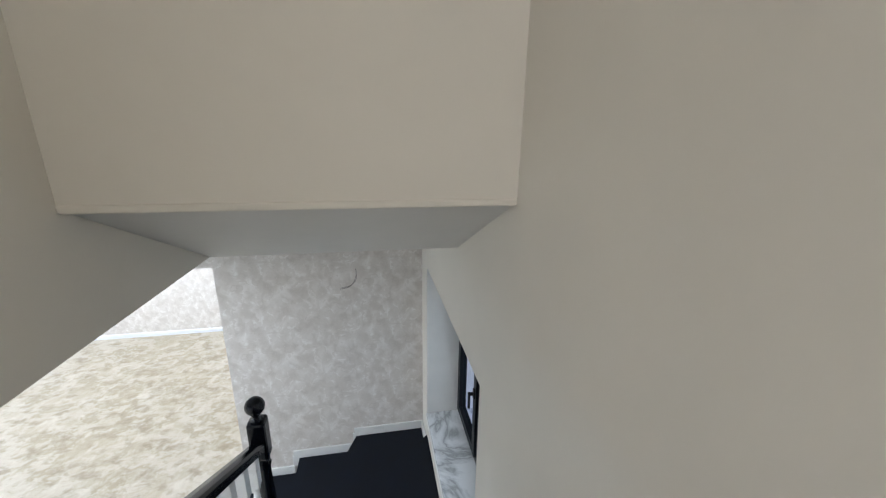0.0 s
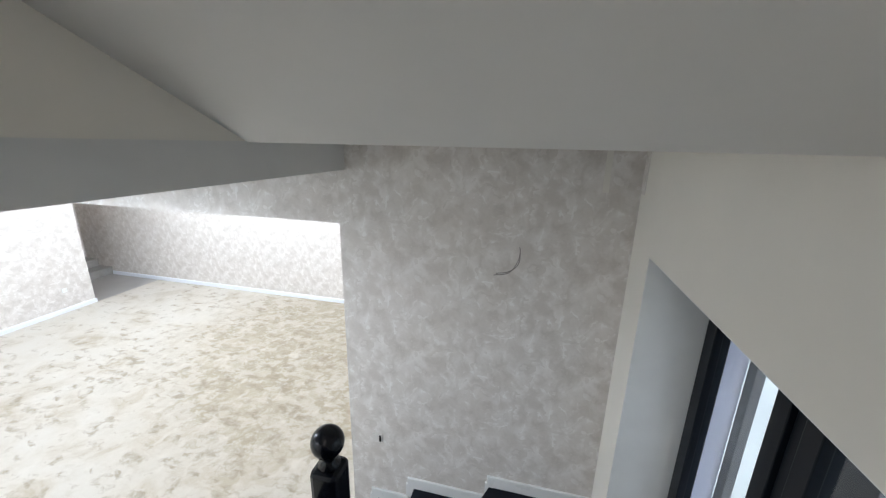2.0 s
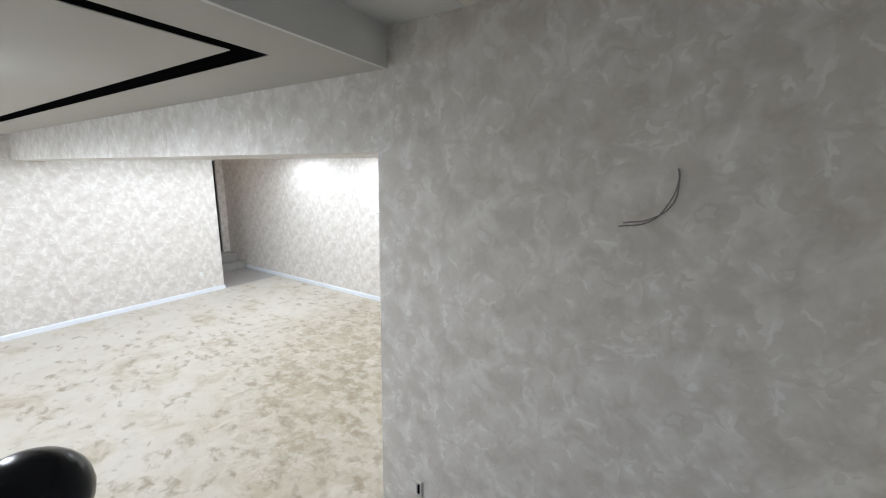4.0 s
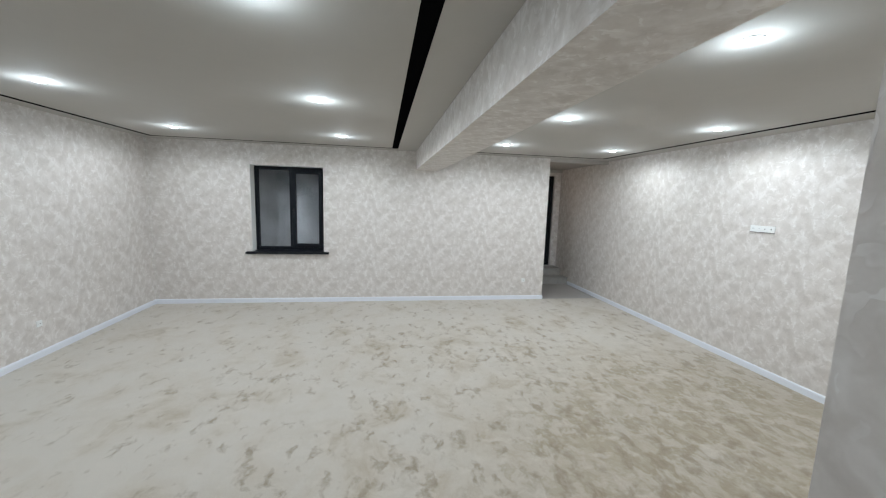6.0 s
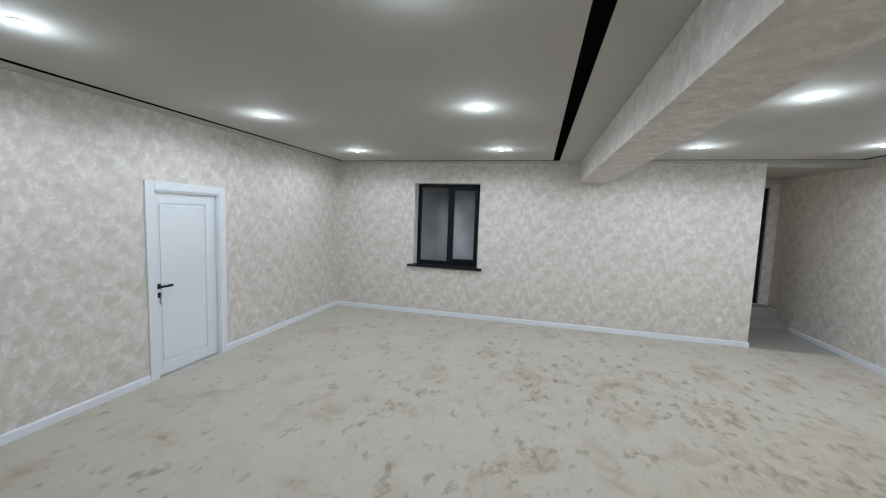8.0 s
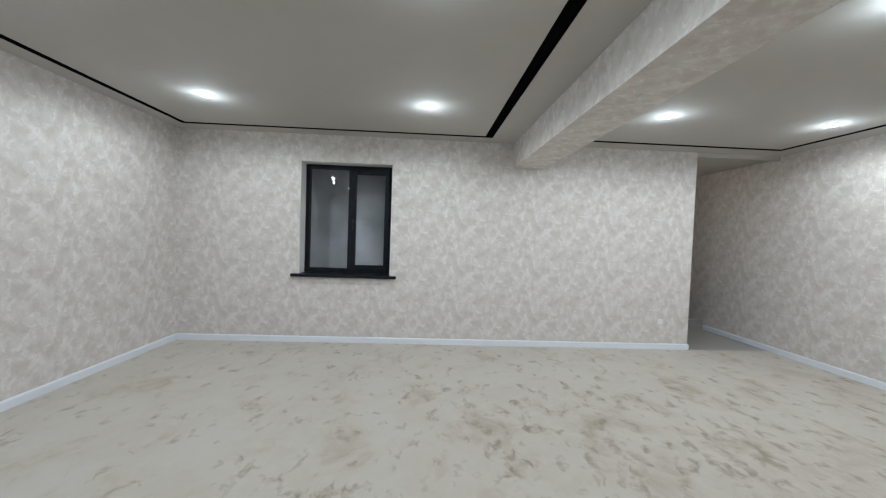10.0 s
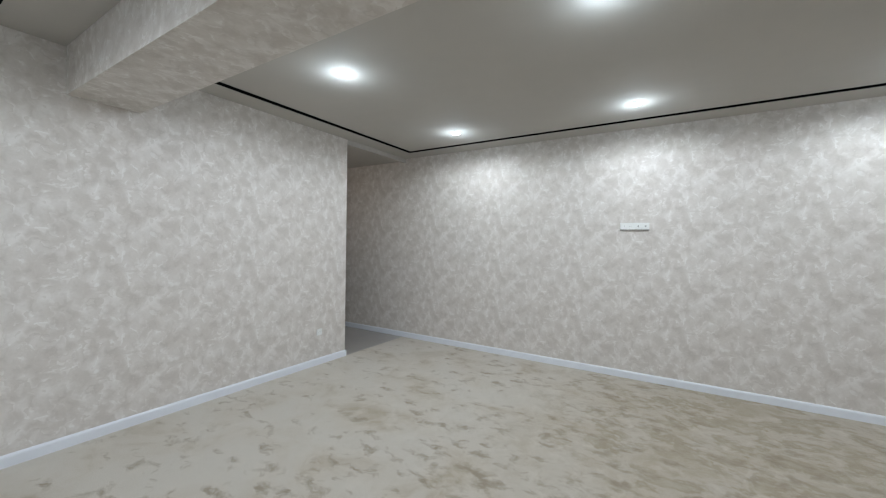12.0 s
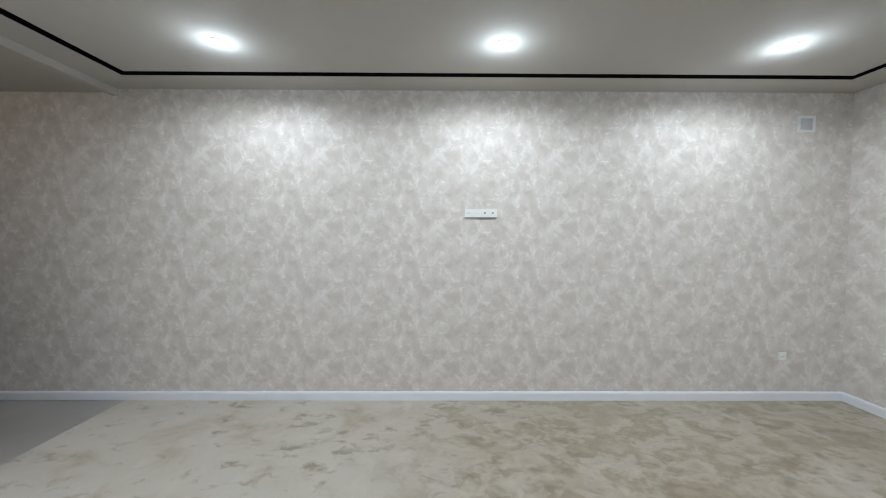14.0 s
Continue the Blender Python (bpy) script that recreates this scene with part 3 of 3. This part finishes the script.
# outside the stair window: a pale light court
structure(boxes("court_wall", WELLP, (11.5, 11.7, -3, 8, -1, 2.0)), "pale rendered garden wall outside the window", "outside wall")
structure(boxes("court_side_wall", WELLP, (8.76, 11.5, 5.2, 5.4, -1, 3.2)), "pale rendered side wall outside the window", "outside wall")
structure(boxes("ground", EARTH, (-60, 80, -70, 70, -1.6, -0.9)), "plain grey paving outside", "ground")
# lilac of the skylight on the outer reveal is put into its colour
structure(boxes("window_reveal_outer", WELLB, (8.627, 8.752, 4.160, 4.168, 1.07, 2.49), (8.627, 8.79, 2.63, 4.160, 1.066, 1.09)), "rendered outer reveal and sill of the stair window, lilac skylight painted in", "window reveal")
for ya, yb in RAILS:
    railing = thing("shutter_rail", "dark grey metal rail outside the stair window", "rail", "rails outside the window", at=(8.775, ya, 1.09))
    bm = bmesh.new()
    box(bm, -0.02, 0.02, 0.0, yb - ya, 0.0, 1.45, bev=0.004)
    part("profile", bm, RAILM, railing)
    bm = bmesh.new()
    box(bm, -0.03, 0.03, -0.006, yb - ya + 0.006, -0.012, 0.03, bev=0.003)
    part("foot", bm, RAILM, railing)

# ---- west window ----
win = structure(thing("window_2", "", ""), "anthracite two-leaf window with misty dark panes", "window")
fx = -0.285
bm = bmesh.new()
ring(bm, fx, fx + 0.07, 1.598, 2.812, 0.935, 2.442, 0.06)
box(bm, fx, fx + 0.07, 2.19, 2.25, 0.995, 2.382, bev=0.004)
part("window_frame", bm, DARKMET, win)
bm = bmesh.new()
box(bm, fx + 0.03, fx + 0.036, 1.655, 2.192, 0.99, 2.386)
g = part("pane", bm, PANEW, win)
g.visible_shadow = False
bm = bmesh.new()
ring(bm, fx + 0.02, fx + 0.09, 2.235, 2.765, 0.985, 2.392, 0.065)
sash = part("sash", bm, DARKMET, win)
bm = bmesh.new()
box(bm, fx + 0.045, fx + 0.051, 2.295, 2.705, 1.045, 2.332)
g = part("pane", bm, PANEW, sash)
g.visible_shadow = False
bm = bmesh.new()
box(bm, fx + 0.09, fx + 0.10, 2.255, 2.28, 1.62, 1.70, bev=0.003)
box(bm, fx + 0.10, fx + 0.13, 2.26, 2.275, 1.655, 1.67, bev=0.003)
box(bm, fx + 0.12, fx + 0.135, 2.258, 2.277, 1.54, 1.675, bev=0.005)
part("handle", bm, BLACK, win, "black window handle")
structure(boxes("window_board", DARKMET, (-0.295, 0.07, 1.50, 2.905, 0.893, 0.93), bev=0.005), "anthracite window board", "window sill")
structure(boxes("window_lining", WHITE, (-0.285, -0.003, 1.595, 1.599, 0.93, 2.441), (-0.285, -0.003, 2.811, 2.815, 0.93, 2.441), (-0.285, -0.003, 1.599, 2.811, 2.441, 2.445)), "white plastered reveal of the window", "window reveal")
structure(boxes("light_well", WELL, (-1.35, -1.2, 0.6, 3.9, -0.9, 3.0), (-1.2, -T - .01, 0.6, 0.75, -0.9, 3.0), (-1.2, -T - .01, 3.75, 3.9, -0.9, 3.0)), "grey streaked concrete light well outside the window", "outside wall")

# ---- white door in the south wall ----
door = structure(thing("door_1", "", ""), "closed white panelled door with black lever handle", "door")
bm = bmesh.new()
box(bm, 2.72, 2.815, -0.02, 0.022, 0, 2.10, bev=0.006)
box(bm, 3.615, 3.71, -0.02, 0.022, 0, 2.10, bev=0.006)
box(bm, 2.8152, 3.6148, -0.02, 0.022, 2.01, 2.10, bev=0.006)
part("casing", bm, DOORW, door)
bm = bmesh.new()
box(bm, 2.79, 2.826, -0.16, 0.004, 0, 2.03, bev=0.003)
box(bm, 3.604, 3.64, -0.16, 0.004, 0, 2.03, bev=0.003)
box(bm, 2.826, 3.604, -0.16, 0.004, 1.992, 2.03, bev=0.003)
part("jamb", bm, DOORW, door)
bm = bmesh.new()
ly0, ly1 = -0.075, -0.035
box(bm, 2.83, 2.965, ly0, ly1, 0.012, 1.985, bev=0.002)
box(bm, 3.545, 3.60, ly0, ly1, 0.012, 1.985, bev=0.002)
box(bm, 2.965, 3.545, ly0, ly1, 0.012, 0.14, bev=0.002)
box(bm, 2.965, 3.545, ly0, ly1, 1.875, 1.985, bev=0.002)
leaf = part("leaf", bm, DOORW, door)
bm = bmesh.new()
box(bm, 2.96, 3.55, ly0 + .006, ly1 - 0.012, 0.13, 1.885)
box(bm, 2.985, 3.525, ly0 + .006, ly1 - 0.004, 0.16, 1.855, bev=0.006)
part("panel", bm, DOORW, leaf)
bm = bmesh.new()
box(bm, 3.541, 3.597, ly1, ly1 + 0.009, 0.962, 1.018, bev=0.002)
box(bm, 3.56, 3.58, ly1 + .008, ly1 + 0.05, 0.98, 1.0, bev=0.002)
box(bm, 3.435, 3.582, ly1 + .04, ly1 + 0.056, 0.977, 1.003, bev=0.004)
part("door_handle", bm, BLACK, leaf, "black square lever handle")
bm = bmesh.new()
box(bm, 3.541, 3.597, ly1, ly1 + 0.009, 0.868, 0.924, bev=0.002)
part("lock_plate", bm, BLACK, leaf, "black lock plate")
bm = bmesh.new()
box(bm, 3.567, 3.573, ly1 + .008, ly1 + .05, 0.875, 0.905)
box(bm, 3.562, 3.578, ly1 + .03, ly1 + .034, 0.80, 0.872, bev=0.001)
part("key", bm, CHROME, leaf, "steel key hanging in the lock")

# ---- corridor: steps and dark door ----
steps = thing("corridor_steps", "two grey stone steps at the corridor end", "steps", at=(-1.6, 7.7, 0))
for k, xs in ((1, -1.30), (2, -1.60)):
    bm = bmesh.new()
    box(bm, -1.98, xs, WY - 0.25, YN - 0.17 * (k - 1) * 0.3, 0 if k == 1 else 0.17, 0.17 * k - 0.03)
    o = part("riser", bm, STONEST, steps)
    o.matrix_parent_inverse = Matrix.Translation((1.6, -7.7, 0))
    bm = bmesh.new()
    box(bm, -1.98, xs + 0.02, WY - 0.25, YN - 0.17 * (k - 1) * 0.3, 0.17 * k - 0.03, 0.17 * k, bev=0.004)
    o = part("tread", bm, STONEST, steps)
    o.matrix_parent_inverse = Matrix.Translation((1.6, -7.7, 0))
door = structure(thing("door_2", "", ""), "black metal door at the corridor end", "door")
boxes("leaf", DARKMET, (-2.12, -2.07, 7.06, 8.136, 0.35, 2.61), bev=0.004).parent = door
bm = bmesh.new()
ring(bm, -2.07, -2.03, 7.055, 8.138, 0.345, 2.615, 0.06)
part("frame", bm, BLACK, door)

# ---- downlights ----
XS = {"n": ((1.375, 3.285, 5.22), (5.715, 7.49)), "s": ((1.30, 3.30, 5.15), (1.09, 3.28))}


def downlight(x, y):
    lamp = thing("downlight", "round recessed white downlight, lit", "ceiling light", "downlights in the ceiling", at=(x, y, H))
    bm = bmesh.new()
    lathe(bm, [(0.042, -0.003), (0.0425, -0.007), (0.047, -0.008), (0.052, -0.004), (0.053, 0.0)], 32)
    part("rim", bm, PLASTIC, lamp, "white rim", True)
    bm = bmesh.new()
    lathe(bm, [(0.0445, -0.003), (0.0445, -0.0085), (0.038, -0.012), (0.020, -0.016), (0.002, -0.017)], 32)
    part("lens", bm, LENS, lamp, "glowing white lens", True)
    return lamp


# warm corridor light, round the corner of the west wall
bulb = new("corridor_bulb", bpy.data.lights.new("corridor_bulb", "POINT"))
bulb.data.energy, bulb.data.color, bulb.data.shadow_soft_size = 3.8, (1.0, 0.86, 0.74), 0.06
bulb.location = (-1.0, 6.95, 2.60)
first = None
for rows_x, rows_y in XS.values():
    for x in rows_x:
        for y in rows_y:
            if first is None:
                first = downlight(x, y)
            else:
                copy_thing(first, pose(x, y, H))
            sp = new("downlight_beam", bpy.data.lights.new("downlight_beam", "SPOT"))
            sp.data.energy, sp.data.color = LAMP_WATT, LAMP_COLOUR
            sp.data.spot_size, sp.data.spot_blend, sp.data.shadow_soft_size = radians(180), 0.43, 0.035
            sp.location = (x, y, H - 0.045)
            halo = new("downlight_glow", bpy.data.lights.new("downlight_glow", "POINT"))
            halo.data.energy, halo.data.color, halo.data.shadow_soft_size = GLOW_WATT, GLOW_COLOUR, 0.03
            halo.location = (x, y, H - 0.12)

# added unseen area lamp, stands in for light from upstairs
upper_fill = new("upper_hall_light", bpy.data.lights.new("upper_hall_light", "AREA"))
upper_fill.data.shape, upper_fill.data.size, upper_fill.data.size_y = "RECTANGLE", 1.7, 2.0
upper_fill.data.energy, upper_fill.data.color = 38.0, (1.0, 0.965, 0.915)
upper_fill.matrix_world = look((SX0 - 0.05, -1.2, 4.15), (SX1, -1.2, 4.15))


# daylight through the stair window
day = new("stair_window_light", bpy.data.lights.new("stair_window_light", "AREA"))
day.data.shape, day.data.size, day.data.size_y = "RECTANGLE", 1.35, 1.2
day.data.energy, day.data.color = 0.7, (0.86, 0.94, 1.0)
day.matrix_world = look((WX - 0.08, 3.4, 1.78), (SX0, 3.4, 1.6))


# ---- sockets and small things ----
def socket_plate(name, label, cat, x0, x1, z0, z1, wall, n, at):
    """A row of round socket inserts on a plate; wall: n, w or s."""
    holder = thing(name, label, cat)
    def put(a0, a1, d0, d1, b0, b1, nm, m, par, bev=0.0015):
        bm = bmesh.new()
        if wall == "n":
            box(bm, a0, a1, at - d1, at - d0, b0, b1, bev=bev)
        elif wall == "s":
            box(bm, a0, a1, at + d0, at + d1, b0, b1, bev=bev)
        else:
            box(bm, at + d0, at + d1, a0, a1, b0, b1, bev=bev)
        return part(nm, bm, m, par)
    plate = put(x0, x1, 0, 0.010, z0, z1, "plate", PLASTIC, holder)
    w = (x1 - x0) / n
    for i in range(n):
        c, zc = x0 + w * (i + 0.5), (z0 + z1) / 2
        if n == 4 and i >= 2:
            put(c - 0.02, c + 0.02, 0.010, 0.0125, zc - 0.02, zc + 0.02, "insert", PLASTIC, plate)
            put(c - 0.006, c + 0.006, 0.0125, 0.015, zc - 0.006, zc + 0.006, "jack", GAP, plate)
            continue
        bm = bmesh.new()
        pr = [(0.024, 0.0), (0.024, 0.003), (0.021, 0.003), (0.020, 0.0005), (0.002, 0.0005)]
        s = -1 if wall == "n" else 1
        pos = (at + 0.010, c, zc) if wall == "w" else (c, at + s * 0.010, zc)
        lathe(bm, [(r, s * h) for r, h in pr], 20, pos, "x" if wall == "w" else "y")
        part("insert", bm, PLASTIC, plate)
        for d in (-0.0095, 0.0095):
            put(c + d - 0.0025, c + d + 0.0025, 0.011, 0.012, zc - 0.0025, zc + 0.0025, "hole", GAP, plate, 0)
    return holder


socket_plate("socket_strip", "white four-gang socket strip on the papered wall", "socket", 3.085, 3.375, 1.675, 1.75, "n", 4, YN)
socket_plate("wall_socket", "small white socket low on the papered wall", "socket", 5.975, 6.045, 0.375, 0.445, "n", 1, YN)
socket_plate("wall_socket", "small white socket low beside the corridor", "socket", 6.622, 6.695, 0.355, 0.428, "w", 1, 0.0)
socket_plate("wall_socket", "small white socket low beside the door", "socket", 2.165, 2.235, 0.36, 0.43, "s", 1, 0.0)
sw = thing("light_switch", "beige light switch with a narrow dark rocker gap", "switch", at=(6.79, BY0, 0.897))
bm = bmesh.new()
box(bm, -0.038, 0.038, -0.009, 0.0, -0.038, 0.038, bev=0.002)
part("plate", bm, SWITCHM, sw)
bm = bmesh.new()
box(bm, -0.028, 0.014, -0.013, -0.0092, -0.028, 0.028, bev=0.0015)
part("rocker", bm, SWITCHM, sw)
bm = bmesh.new()
box(bm, 0.017, 0.029, -0.0105, -0.0092, -0.027, 0.027)
part("gap", bm, GAP, sw, "dark gap beside the rocker")

# thin ledge in dark grey: the strip's lower shadow edge as colour
shaded_lip = boxes("lip", WIRE, (3.085, 3.375, YN - 0.014, YN - 0.001, 1.667, 1.674))
shaded_lip.parent = [o for o in bpy.data.objects if o.name == "socket_strip"][0]

vent = thing("wall_vent", "white square wall vent with grey grille", "vent", at=(6.15, YN, 2.52))
bm = bmesh.new()
for b in ((-0.08, 0.08, -0.012, 0, -0.075, -0.05), (-0.08, 0.08, -0.012, 0, 0.05, 0.075), (-0.08, -0.055, -0.012, 0, -0.05, 0.05), (0.055, 0.08, -0.012, 0, -0.05, 0.05)):
    box(bm, *b, bev=0.002)
part("frame", bm, PLASTIC, vent)
bm = bmesh.new()
box(bm, -0.055, 0.055, -0.003, 0, -0.05, 0.05)
part("backing", bm, GREYP, vent)
for i in range(7):
    bm = bmesh.new()
    box(bm, -0.055, 0.055, -0.009, -0.003, -0.046 + i * 0.0142, -0.039 + i * 0.0142)
    part("slat", bm, GREYP, vent)

# loose cable ends for a wall lamp
cable = thing("cable_ends", "two bare grey cable ends hanging from the pier wall", "cable", at=(7.69, BY0, 2.42))
for d, dz in ((0.0, 0.0), (0.012, -0.012)):
    cu = bpy.data.curves.new("wire", "CURVE")
    cu.dimensions, cu.bevel_depth, cu.bevel_resolution = "3D", 0.0024, 3
    s = cu.splines.new("BEZIER")
    pts = [(0, 0.01, 0.0), (0.008, -0.015, -0.04), (0.0 - d, -0.02, -0.11 + dz * 0.3), (-0.05, -0.022, -0.155 + dz * 0.6), (-0.12 - d, -0.02, -0.172 + dz)]
    s.bezier_points.add(len(pts) - 1)
    for bp, q in zip(s.bezier_points, pts):
        bp.co, bp.handle_left_type, bp.handle_right_type = q, "AUTO", "AUTO"
    cu.materials.append(WIRE)
    w = new("wire", cu)
    w.parent = cable
